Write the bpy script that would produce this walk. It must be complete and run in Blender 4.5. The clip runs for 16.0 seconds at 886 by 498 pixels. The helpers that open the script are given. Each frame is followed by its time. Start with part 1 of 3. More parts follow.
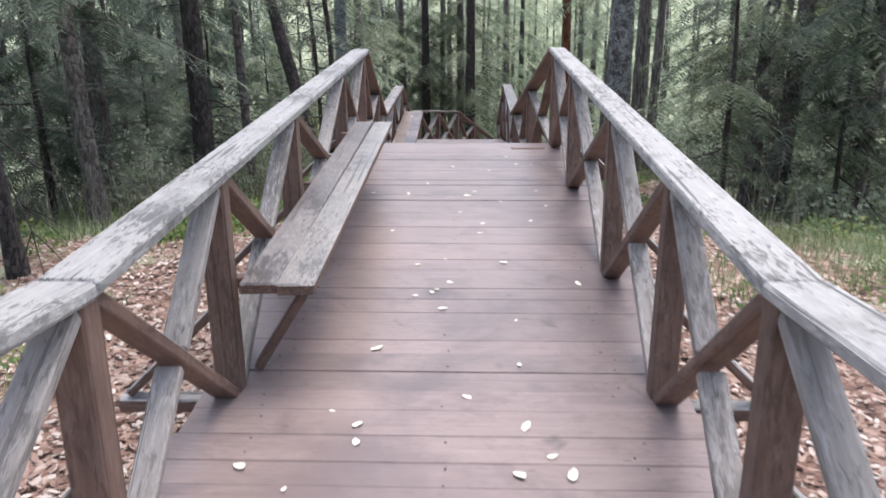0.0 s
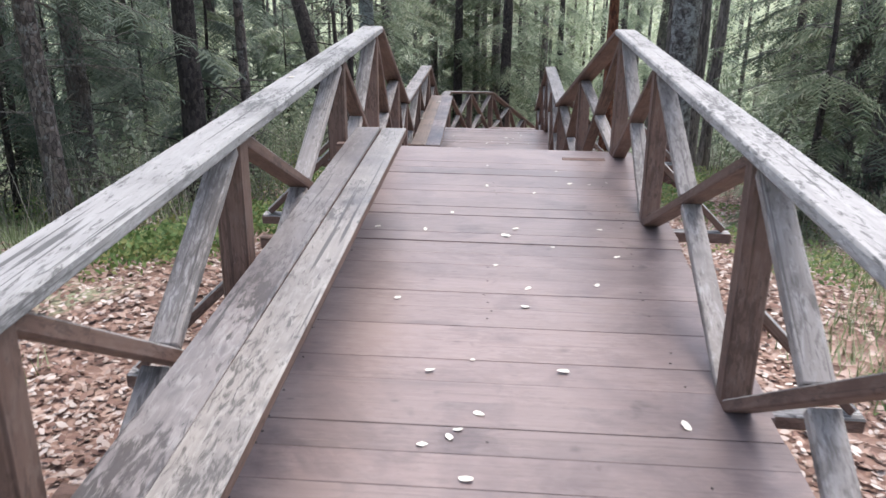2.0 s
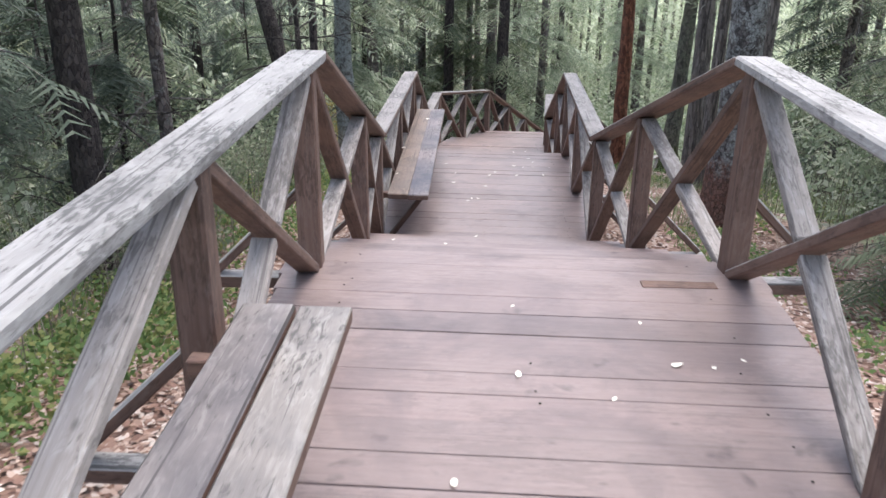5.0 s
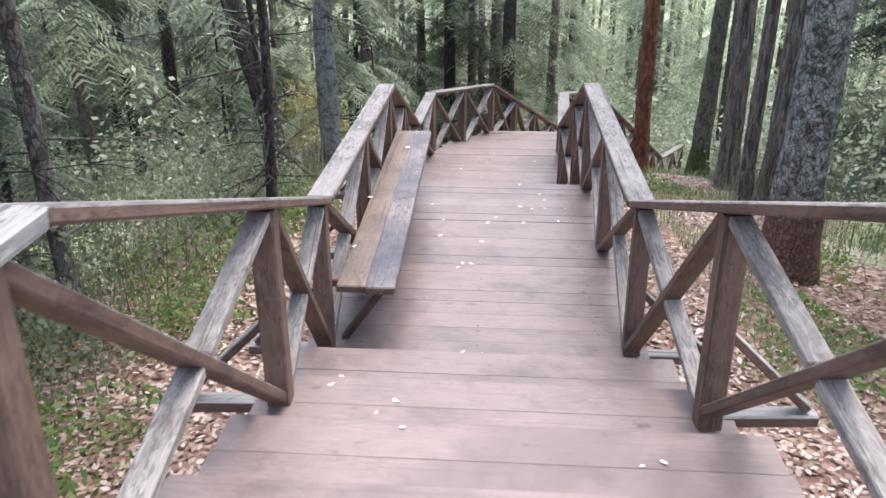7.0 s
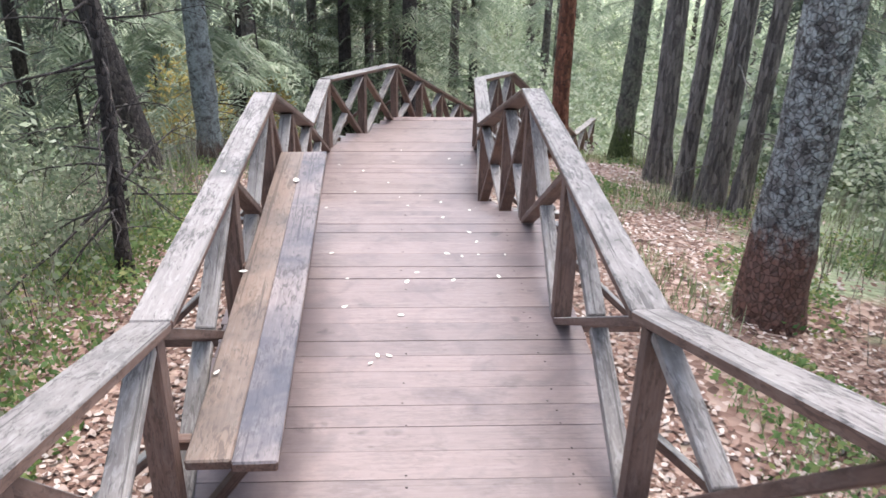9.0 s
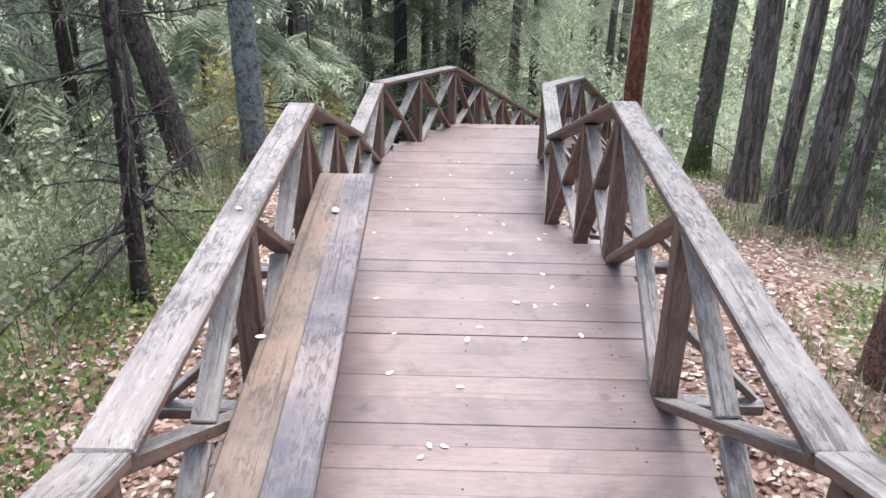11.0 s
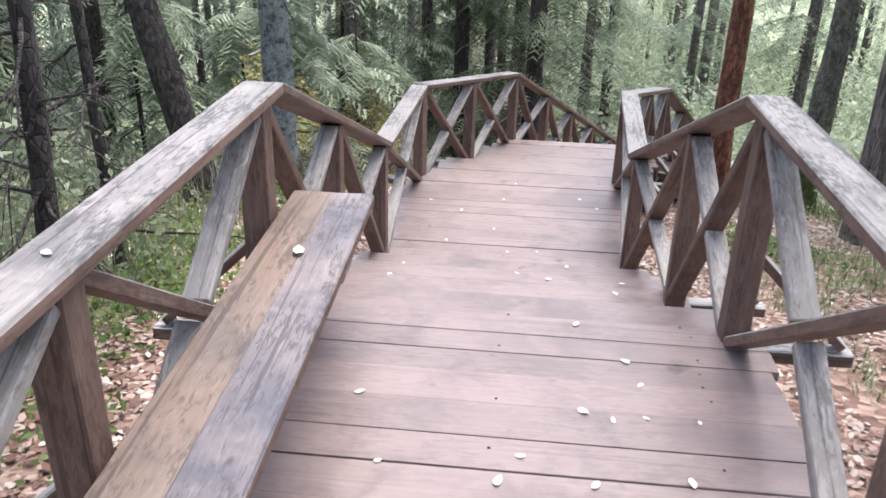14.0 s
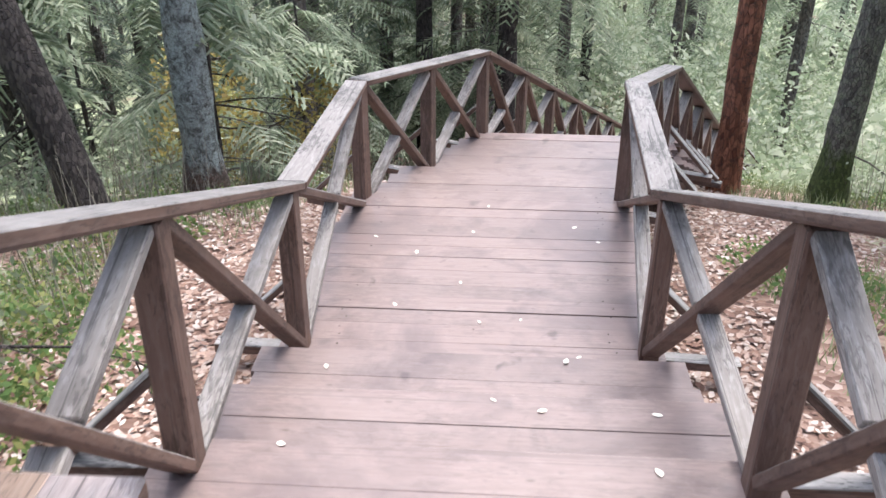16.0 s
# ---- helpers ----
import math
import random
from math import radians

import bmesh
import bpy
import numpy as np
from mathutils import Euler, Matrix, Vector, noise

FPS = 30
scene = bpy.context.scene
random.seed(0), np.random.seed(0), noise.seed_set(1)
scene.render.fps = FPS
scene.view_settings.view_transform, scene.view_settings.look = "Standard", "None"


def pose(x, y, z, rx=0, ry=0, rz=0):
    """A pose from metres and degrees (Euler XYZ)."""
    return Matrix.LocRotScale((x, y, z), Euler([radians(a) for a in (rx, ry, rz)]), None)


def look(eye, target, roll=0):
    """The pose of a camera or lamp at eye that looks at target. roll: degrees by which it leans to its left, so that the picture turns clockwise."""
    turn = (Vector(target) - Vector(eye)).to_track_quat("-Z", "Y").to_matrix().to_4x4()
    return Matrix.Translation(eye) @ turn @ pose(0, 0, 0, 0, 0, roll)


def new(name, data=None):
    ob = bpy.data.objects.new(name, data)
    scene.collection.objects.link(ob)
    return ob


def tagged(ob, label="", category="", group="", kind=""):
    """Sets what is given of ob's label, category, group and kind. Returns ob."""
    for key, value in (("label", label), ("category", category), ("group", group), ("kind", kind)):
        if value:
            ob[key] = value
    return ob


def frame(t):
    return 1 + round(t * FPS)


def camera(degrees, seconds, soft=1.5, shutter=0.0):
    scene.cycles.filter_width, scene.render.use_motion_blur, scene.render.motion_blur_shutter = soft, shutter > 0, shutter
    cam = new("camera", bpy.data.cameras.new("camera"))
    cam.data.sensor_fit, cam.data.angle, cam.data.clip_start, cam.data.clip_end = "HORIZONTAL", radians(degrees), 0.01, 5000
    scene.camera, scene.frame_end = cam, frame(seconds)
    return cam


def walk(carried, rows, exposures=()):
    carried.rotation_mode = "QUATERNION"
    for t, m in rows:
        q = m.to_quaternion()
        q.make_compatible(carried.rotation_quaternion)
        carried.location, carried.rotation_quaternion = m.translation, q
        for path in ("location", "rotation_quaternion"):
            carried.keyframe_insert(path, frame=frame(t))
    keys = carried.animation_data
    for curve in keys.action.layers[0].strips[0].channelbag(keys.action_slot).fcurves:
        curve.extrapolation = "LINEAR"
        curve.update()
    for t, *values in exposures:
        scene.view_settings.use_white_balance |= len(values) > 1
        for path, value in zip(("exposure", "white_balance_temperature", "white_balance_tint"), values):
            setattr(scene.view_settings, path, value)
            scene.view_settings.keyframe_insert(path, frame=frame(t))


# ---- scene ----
cam = camera(56.0, 16.0, soft=1.5, shutter=0.3)
PATH = [
    (0, (1.65, 0.426, 1.602), (1.579, 2.323, 0.974), -0.4),
    (0.5, (1.652, 0.9, 1.571), (1.512, 2.815, 1.011), -0.5),
    (1, (1.626, 1.349, 1.549), (1.53, 3.258, 0.959), 0.9),
    (1.5, (1.559, 1.727, 1.611), (1.544, 3.608, 0.929), 1.8),
    (2, (1.575, 2.264, 1.507), (1.439, 4.136, 0.817), 0.7),
    (2.5, (1.585, 2.655, 1.498), (1.432, 4.521, 0.795), -0.9),
    (3, (1.539, 3.126, 1.462), (1.421, 5.015, 0.816), -0.9),
    (3.5, (1.529, 3.747, 1.436), (1.297, 5.617, 0.765), -0.7),
    (4, (1.451, 4.218, 1.404), (1.286, 6.111, 0.777), 0.9),
    (4.5, (1.34, 4.688, 1.444), (1.233, 6.56, 0.746), 0.9),
    (7, (1.427, 7.524, 1.427), (1.294, 9.351, 0.625), -0.1),
    (7.5, (1.321, 8.136, 1.431), (1.229, 9.878, 0.451), -0.5),
    (8, (1.342, 8.647, 1.469), (1.281, 10.391, 0.492), -1.0),
    (8.5, (1.304, 9.085, 1.421), (1.443, 10.851, 0.493), 1.7),
    (9, (1.274, 9.41, 1.36), (1.382, 11.199, 0.471), 1.4),
    (9.5, (1.289, 9.739, 1.297), (1.245, 11.523, 0.393), 0.2),
    (12, (1.196, 10.945, 0.863), (1.195, 12.759, 0.02), 1.4),
    (12.5, (1.295, 11.262, 0.7), (1.15, 13.088, -0.102), -0.2),
    (13, (1.397, 11.479, 0.693), (1.257, 13.28, -0.164), -1.7),
    (13.5, (1.336, 11.758, 0.562), (1.215, 13.575, -0.264), 1.7),
    (14, (1.329, 12.076, 0.52), (1.164, 13.88, -0.328), 1.5),
    (14.5, (1.376, 12.541, 0.346), (1.136, 14.367, -0.432), 0.9),
    (15, (1.308, 13.114, 0.282), (1.161, 14.929, -0.544), 0.6),
    (15.5, (1.297, 13.683, 0.242), (1.175, 15.47, -0.649), 1.1),
    (16, (1.332, 14.149, 0.295), (1.222, 15.91, -0.647), 0.1),
]
walk(cam, [(t, look(eye, target, roll)) for t, eye, target, roll in PATH],
     exposures=((0.0, 1.32), (4.5, 1.42), (7.0, 1.72), (9.5, 1.86), (16.0, 1.88)))

# ---- light ----
world = bpy.data.worlds.new("sky")
scene.world = world
world.use_nodes = True
wn, wl = world.node_tree.nodes, world.node_tree.links
sky = wn.new("ShaderNodeTexSky")
sky.sky_type, sky.sun_disc = "NISHITA", False
SUN_EL, SUN_ROT = radians(74), radians(38)
sky.sun_elevation, sky.sun_rotation, sky.air_density, sky.dust_density = SUN_EL, SUN_ROT, 1.0, 3.0
soften = wn.new("ShaderNodeHueSaturation")
soften.inputs["Saturation"].default_value = 0.8
wl.new(sky.outputs[0], soften.inputs["Color"])
wl.new(soften.outputs[0], wn["Background"].inputs["Color"])
wn["Background"].inputs["Strength"].default_value = 0.15
sun = new("sun", bpy.data.lights.new("sun", "SUN"))
sun.data.energy, sun.data.angle, sun.data.color = 1.4, radians(50), (1.0, 0.985, 0.96)
sun.matrix_world = look((0, 0, 40), (-7, -9, 0))


# ---- materials ----
class Nodes:
    """A small builder of node materials."""

    def __init__(self, name, rough=0.8):
        self.mat = bpy.data.materials.new(name)
        self.mat.use_nodes = True
        self.t = self.mat.node_tree
        self.bsdf = self.t.nodes["Principled BSDF"]
        self.bsdf.inputs["Roughness"].default_value = rough
        self.bsdf.inputs["Specular IOR Level"].default_value = 0.4

    def node(self, kind, **sets):
        n = self.t.nodes.new(kind)
        for key, value in sets.items():
            n.inputs[key].default_value = value
        return n

    def link(self, a, b):
        self.t.links.new(a, b)

    def coords(self, scale=(1, 1, 1), shift=True, kind="Object"):
        co, mp = self.node("ShaderNodeTexCoord"), self.node("ShaderNodeMapping")
        mp.inputs["Scale"].default_value = scale
        self.link(co.outputs[kind], mp.inputs["Vector"])
        if shift:
            info, mul = self.node("ShaderNodeObjectInfo"), self.node("ShaderNodeMath")
            mul.operation = "MULTIPLY"
            mul.inputs[1].default_value = 37.0
            self.link(info.outputs["Random"], mul.inputs[0])
            self.link(mul.outputs[0], mp.inputs["Location"])
        return mp.outputs[0]

    def noise(self, vec, scale, detail=4.0, rough=0.55, warp=0.0):
        n = self.node("ShaderNodeTexNoise", Scale=scale, Detail=detail, Roughness=rough, Distortion=warp)
        self.link(vec, n.inputs["Vector"])
        return n.outputs["Fac"]

    def ramp(self, fac, *stops):
        r = self.node("ShaderNodeValToRGB")
        e = r.color_ramp.elements
        while len(e) < len(stops):
            e.new(0.5)
        for el, (pos, col) in zip(e, stops):
            el.position, el.color = pos, (*col, 1) if len(col) == 3 else col
        self.link(fac, r.inputs["Fac"])
        return r.outputs["Color"]

    def mix(self, fac, a, b, mode="MIX"):
        m = self.node("ShaderNodeMix")
        m.data_type, m.blend_type = "RGBA", mode
        for value, socket in ((fac, m.inputs[0]), (a, m.inputs[6]), (b, m.inputs[7])):
            if isinstance(value, (int, float)):
                socket.default_value = value
            elif isinstance(value, tuple):
                socket.default_value = (*value, 1)
            else:
                self.link(value, socket)
        return m.outputs[2]

    def grey(self, fac, lo, hi):
        return self.ramp(fac, (lo, (0, 0, 0)), (hi, (1, 1, 1)))

    def bump(self, height, strength=0.3, distance=0.01):
        b = self.node("ShaderNodeBump", Strength=strength, Distance=distance)
        self.link(height, b.inputs["Height"])
        self.link(b.outputs[0], self.bsdf.inputs["Normal"])

    def done(self, colour):
        self.link(colour, self.bsdf.inputs["Base Color"])
        return self.mat


def wood(name, dark, light, stain, wear=0.0, worn=(0.5, 0.48, 0.46), rough=0.8, hue=0.12, spots=0.5, broad=0.0, flecks=0.0, relief=0.35):
    """Timber with grain along the local x axis, stains, knots, and bleached streaks where wear is over 0."""
    m = Nodes(name, rough)
    grain_vec, blot_vec = m.coords((1.2, 26, 26)), m.coords((1, 1, 1))
    grain = m.noise(grain_vec, 2.2, 5, 0.65, 0.4)
    col = m.ramp(grain, (0.2, dark), (0.8, light))
    blot = m.noise(blot_vec, 2.6, 5, 0.6, 0.6)
    col = m.mix(m.grey(blot, 0.5, 0.72), col, stain)
    knots = m.node("ShaderNodeTexVoronoi", Scale=5.0)
    m.link(m.coords((0.8, 1.6, 1.6)), knots.inputs["Vector"])
    col = m.mix(m.ramp(knots.outputs["Distance"], (0.03, (spots,) * 3), (0.09, (0, 0, 0))), col, tuple(c * 0.35 for c in dark))
    if wear:
        flake = m.noise(m.coords((2.2, 9, 9)), 3.2, 6, 0.7, 1.2)
        col = m.mix(m.ramp(flake, (0.5, (0, 0, 0)), (0.62, (wear,) * 3)), col, worn)
    if flecks:
        # black weathering in the open grain, and cracks along it
        spot = m.noise(m.coords((3.2, 13, 13)), 4.5, 6, 0.72, 0.6)
        where = m.noise(m.coords((1.3, 2.5, 2.5)), 2.0, 3, 0.5)
        both = m.mix(0.35, spot, where)
        col = m.mix(m.ramp(both, (0.515, (0, 0, 0)), (0.575, (flecks,) * 3)), col, tuple(c * 0.32 for c in dark))
        crack = m.noise(m.coords((0.5, 30, 30)), 1.6, 3, 0.5, 0.3)
        col = m.mix(m.ramp(crack, (0.35, (flecks,) * 3), (0.375, (0, 0, 0))), col, tuple(c * 0.3 for c in dark))
    if broad:
        # walked-in dirt and damp that runs on from board to board
        place = m.node("ShaderNodeNewGeometry")
        damp = m.noise(place.outputs["Position"], 1.1, 5, 0.6, 0.8)
        col = m.mix(m.ramp(damp, (0.47, (0, 0, 0)), (0.66, (broad,) * 3)), col, stain)
        marks = m.noise(place.outputs["Position"], 5.5, 3, 0.5, 0.3)
        col = m.mix(m.ramp(marks, (0.66, (0, 0, 0)), (0.74, (broad * 0.8,) * 3)), col, tuple(c * 0.55 for c in stain))
    info = m.node("ShaderNodeObjectInfo")
    vary = m.ramp(info.outputs["Random"], (0.0, (1 - hue,) * 3), (1.0, (1 + hue, 1 + hue * 0.8, 1 + hue * 0.7)))
    col = m.mix(1.0, col, vary, "MULTIPLY")
    m.bump(grain, relief, 0.004)
    return m.done(col)


DECK = wood("deck_wood", (0.196, 0.146, 0.137), (0.252, 0.198, 0.188), (0.135, 0.104, 0.104), 0.2, (0.30, 0.25, 0.24), rough=0.36, hue=0.11, broad=0.8, flecks=0.22, relief=0.2)
# Brown of side and under faces, darkened further in place of shade.
SIDE = wood("shaded_brown_wood", (0.10, 0.056, 0.042), (0.19, 0.122, 0.098), (0.075, 0.045, 0.038), 0.22, (0.25, 0.20, 0.18), rough=0.65, flecks=0.5)
TOP = wood("weathered_rail", (0.235, 0.225, 0.222), (0.345, 0.332, 0.326), (0.16, 0.153, 0.15), 0.32, (0.43, 0.42, 0.41), rough=0.6, spots=0.9, flecks=0.9)
TOP_DARK = wood("brown_grey_rail", (0.145, 0.13, 0.127), (0.24, 0.22, 0.215), (0.085, 0.08, 0.08), 0.35, (0.35, 0.335, 0.325), rough=0.55, spots=0.9, flecks=0.8)
BRACE = wood("grey_brace", (0.19, 0.168, 0.155), (0.33, 0.30, 0.285), (0.13, 0.115, 0.108), 0.4, (0.45, 0.43, 0.42), rough=0.7, spots=0.9, flecks=0.55)
BENCHTOP = wood("bench_wood", (0.165, 0.112, 0.085), (0.27, 0.20, 0.162), (0.09, 0.075, 0.07), 0.22, (0.34, 0.30, 0.265), rough=0.42, broad=0.5, flecks=0.6)
BENCH_STAINED = wood("stained_bench_wood", (0.13, 0.108, 0.108), (0.235, 0.198, 0.196), (0.05, 0.052, 0.07), 0.25, (0.33, 0.305, 0.30), rough=0.5, spots=0.9, broad=0.85, flecks=0.7)
BENCH_DUSK = wood("dusky_grey_bench_wood", (0.14, 0.125, 0.124), (0.23, 0.21, 0.206), (0.08, 0.074, 0.08), 0.4, (0.34, 0.325, 0.315), rough=0.36, hue=0.08, spots=0.9, broad=0.7, flecks=0.85)
BENCH_GREY = wood("grey_bench_wood", (0.175, 0.155, 0.142), (0.285, 0.26, 0.238), (0.095, 0.087, 0.09), 0.4, (0.39, 0.37, 0.345), rough=0.36, hue=0.1, spots=0.9, broad=0.65, flecks=0.85)
PALE = wood("pale_old_wood", (0.26, 0.25, 0.245), (0.40, 0.39, 0.385), (0.18, 0.17, 0.17), 0.6, (0.54, 0.53, 0.525), flecks=0.5)


def bark(name, dark, light, tint=None, amount=0.5, scale=1.0, foot=None, foot_h=1.0, stretch=0.45):
    """Scaly bark: plates of varied shade with dark cracks, lichen (tint), and a foot of another colour up to about foot_h."""
    m = Nodes(name, 0.95)
    warp = m.noise(m.coords((3, 3, 1.5)), 2.0, 3)
    plates, cracks = m.node("ShaderNodeTexVoronoi", Scale=27.0 * scale), m.node("ShaderNodeTexVoronoi", Scale=27.0 * scale)
    cracks.feature = "DISTANCE_TO_EDGE"
    vec = m.coords((1, 1, stretch))
    for v in (plates, cracks):
        m.link(vec, v.inputs["Vector"])
    fine = m.noise(m.coords((14 * scale, 14 * scale, 5 * scale)), 3.0, 6, 0.7, 0.5)
    shade = m.mix(0.5, plates.outputs["Color"], fine)
    col = m.ramp(shade, (0.3, dark), (0.68, light))
    if tint:
        blot = m.noise(m.coords((5, 5, 5)), 2.0, 6, 0.75, 0.8)
        col = m.mix(m.ramp(blot, (0.58 - 0.2 * amount, (0, 0, 0)), (0.66 - 0.14 * amount, (0.9,) * 3)), col, tint)
    if foot:
        sep, low, edge_n = m.node("ShaderNodeSeparateXYZ"), m.node("ShaderNodeMapRange"), m.node("ShaderNodeMath")
        m.link(m.coords((1, 1, 1), False), sep.inputs[0])
        edge_n.operation, edge_n.inputs[1].default_value = "MULTIPLY_ADD", foot_h * 1.4
        m.link(m.noise(m.coords((4, 4, 2)), 2.0, 5, 0.7), edge_n.inputs[0])
        m.link(sep.outputs["Z"], edge_n.inputs[2])
        low.inputs["From Min"].default_value, low.inputs["From Max"].default_value = foot_h * 1.55, foot_h * 1.85
        low.inputs["To Min"].default_value, low.inputs["To Max"].default_value = 0.9, 0.0
        m.link(edge_n.outputs[0], low.inputs["Value"])
        col = m.mix(low.outputs[0], col, m.ramp(shade, (0.3, tuple(c * 0.5 for c in foot)), (0.68, foot)))
    crack = m.ramp(cracks.outputs["Distance"], (0.0, (0.3,) * 3), (0.10, (1, 1, 1)))
    col = m.mix(0.55, col, crack, "MULTIPLY")
    m.bump(m.mix(0.35, crack, fine), 1.0, 0.03)
    return m.done(col)


BARK = bark("spruce_bark", (0.06, 0.05, 0.046), (0.20, 0.165, 0.15), (0.24, 0.235, 0.225), 0.3)
BARK_FURROW = bark("furrowed_bark", (0.07, 0.06, 0.055), (0.25, 0.22, 0.20), None, 0.4, 1.1, stretch=0.16)
BARK_LICHEN = bark("lichen_bark", (0.05, 0.045, 0.042), (0.19, 0.175, 0.165), (0.36, 0.375, 0.36), 0.6, 0.9, (0.22, 0.105, 0.075), 0.75, 0.8)
BARK_GREY = bark("grey_lichen_bark", (0.06, 0.06, 0.055), (0.20, 0.21, 0.20), (0.34, 0.385, 0.375), 0.8, 1.2, (0.14, 0.085, 0.065), 0.5, 0.9)
BARK_RED = bark("pine_bark", (0.10, 0.035, 0.02), (0.30, 0.125, 0.075), (0.09, 0.045, 0.03), 0.35, 0.8, stretch=0.3)
BARK_MOSS = bark("mossy_bark", (0.07, 0.065, 0.055), (0.20, 0.19, 0.16), (0.22, 0.24, 0.17), 0.4, 1.0, (0.085, 0.125, 0.03), 0.7, 0.6)
BARK_DARK = bark("dead_bark", (0.022, 0.018, 0.017), (0.085, 0.07, 0.065), None, 0.4, 1.2)
BARK_TWIG = bark("twig_bark", (0.10, 0.09, 0.08), (0.24, 0.22, 0.20))


def leafy(name, *cols, rough=0.65, through_light=0.0):
    """Leaves or needles, each island of its own shade; through_light: how much passes the leaf."""
    m = Nodes(name, rough)
    geo = m.node("ShaderNodeNewGeometry")
    step = 1.0 / (len(cols) - 1)
    col = m.ramp(geo.outputs["Random Per Island"], *[(n * step, c) for n, c in enumerate(cols)])
    big = m.noise(m.coords((1, 1, 1), False), 1.1, 3, 0.5)
    col = m.mix(m.ramp(big, (0.35, (0.5,) * 3), (0.65, (0, 0, 0))), col, tuple(c * 0.75 for c in cols[0]))
    if through_light:
        thin, both = m.node("ShaderNodeBsdfTranslucent"), m.node("ShaderNodeMixShader")
        m.link(col, thin.inputs["Color"])
        both.inputs[0].default_value = through_light
        m.link(m.bsdf.outputs[0], both.inputs[1])
        m.link(thin.outputs[0], both.inputs[2])
        m.link(both.outputs[0], m.t.nodes["Material Output"].inputs["Surface"])
    return m.done(col)


# Lighter copy of the spruce needles, with the far wood's light and haze painted in.
NEEDLE_LIT = leafy("lit_spruce_needles", (0.17, 0.22, 0.14), (0.27, 0.33, 0.22), (0.38, 0.43, 0.31), (0.54, 0.57, 0.45), through_light=0.5)
NEEDLE = leafy("spruce_needles", (0.10, 0.13, 0.075), (0.165, 0.205, 0.125), (0.235, 0.27, 0.17), (0.37, 0.38, 0.27), through_light=0.45)
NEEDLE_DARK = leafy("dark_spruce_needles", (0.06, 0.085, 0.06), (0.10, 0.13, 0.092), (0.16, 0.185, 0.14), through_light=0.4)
SHRUB = leafy("shrub_leaves", (0.07, 0.13, 0.04), (0.12, 0.20, 0.06), (0.19, 0.25, 0.085), (0.31, 0.30, 0.11), through_light=0.3)
# Paler than real leaves: the clearing's light and haze are in the colour.
BUSH_LIT = leafy("lit_bush_leaves", (0.26, 0.33, 0.20), (0.42, 0.48, 0.33), (0.60, 0.64, 0.49), (0.80, 0.80, 0.68), through_light=0.55)
LITTER = leafy("leaf_litter", (0.11, 0.058, 0.045), (0.22, 0.125, 0.095), (0.33, 0.225, 0.18), (0.46, 0.37, 0.325), (0.62, 0.56, 0.52), rough=0.75)
GRASS = leafy("grass_blades", (0.13, 0.17, 0.07), (0.24, 0.29, 0.14), (0.40, 0.42, 0.26))
DRY = leafy("dry_stems", (0.10, 0.09, 0.07), (0.20, 0.18, 0.14), (0.33, 0.31, 0.25))
AUTUMN = leafy("autumn_leaves", (0.20, 0.15, 0.05), (0.34, 0.26, 0.08), (0.48, 0.40, 0.14), (0.22, 0.27, 0.10), through_light=0.4)
LEAF = leafy("pale_fallen_leaf", (0.72, 0.66, 0.56), (0.80, 0.77, 0.70), (0.62, 0.50, 0.30))

m = Nodes("forest_floor", 0.95)
vec = m.coords((1, 1, 1), False)
speck = m.node("ShaderNodeTexVoronoi", Scale=16.0)
m.link(vec, speck.inputs["Vector"])
col = m.ramp(speck.outputs["Color"], (0.1, (0.08, 0.045, 0.035)), (0.45, (0.19, 0.115, 0.09)), (0.75, (0.32, 0.225, 0.185)), (1.0, (0.46, 0.38, 0.34)))
moss = m.noise(vec, 0.55, 6, 0.65, 0.5)
green = m.ramp(m.mix(0.5, m.noise(vec, 9, 5, 0.7), m.noise(vec, 1.6, 4, 0.6)), (0.3, (0.10, 0.12, 0.07)), (0.62, (0.34, 0.38, 0.24)))
sep, off, dist = m.node("ShaderNodeSeparateXYZ"), m.node("ShaderNodeMath"), m.node("ShaderNodeMath")
m.link(vec, sep.inputs[0])
off.operation, off.inputs[1].default_value, dist.operation = "SUBTRACT", 1.5, "ABSOLUTE"
m.link(sep.outputs["X"], off.inputs[0])
m.link(off.outputs[0], dist.inputs[0])
away = m.node("ShaderNodeMapRange")
for key, value in (("From Min", 2.6), ("From Max", 5.5), ("To Min", -0.08), ("To Max", 0.2)):
    away.inputs[key].default_value = value
m.link(dist.outputs[0], away.inputs["Value"])
more = m.node("ShaderNodeMath")
m.link(moss, more.inputs[0])
m.link(away.outputs[0], more.inputs[1])
col = m.mix(m.grey(more.outputs[0], 0.52, 0.62), col, green)
m.bump(speck.outputs["Distance"], 0.8, 0.03)
GROUND = m.done(col)


# ---- builders ----
WORLD = {}


def thing(name, at, label, category, group="", kind=""):
    ob = new(name)
    ob.empty_display_size = 0.2
    ob.matrix_basis = Matrix.Translation(at)
    WORLD[ob] = ob.matrix_basis.copy()
    return tagged(ob, label, category, group, kind)


def mesh_of(bm, name, *mats):
    me = bpy.data.meshes.new(name)
    bm.to_mesh(me)
    bm.free()
    for mat in mats:
        me.materials.append(mat)
    return me


def part(name, me, parent, world=None, label=""):
    """Links mesh data as one object under a thing or a part, at its place in the world."""
    ob = new(name, me)
    world = world or WORLD[parent]
    ob.parent = parent
    ob.matrix_basis = WORLD[parent].inverted() @ world
    WORLD[ob] = world.copy()
    return tagged(ob, label)


rng = random.Random(7)


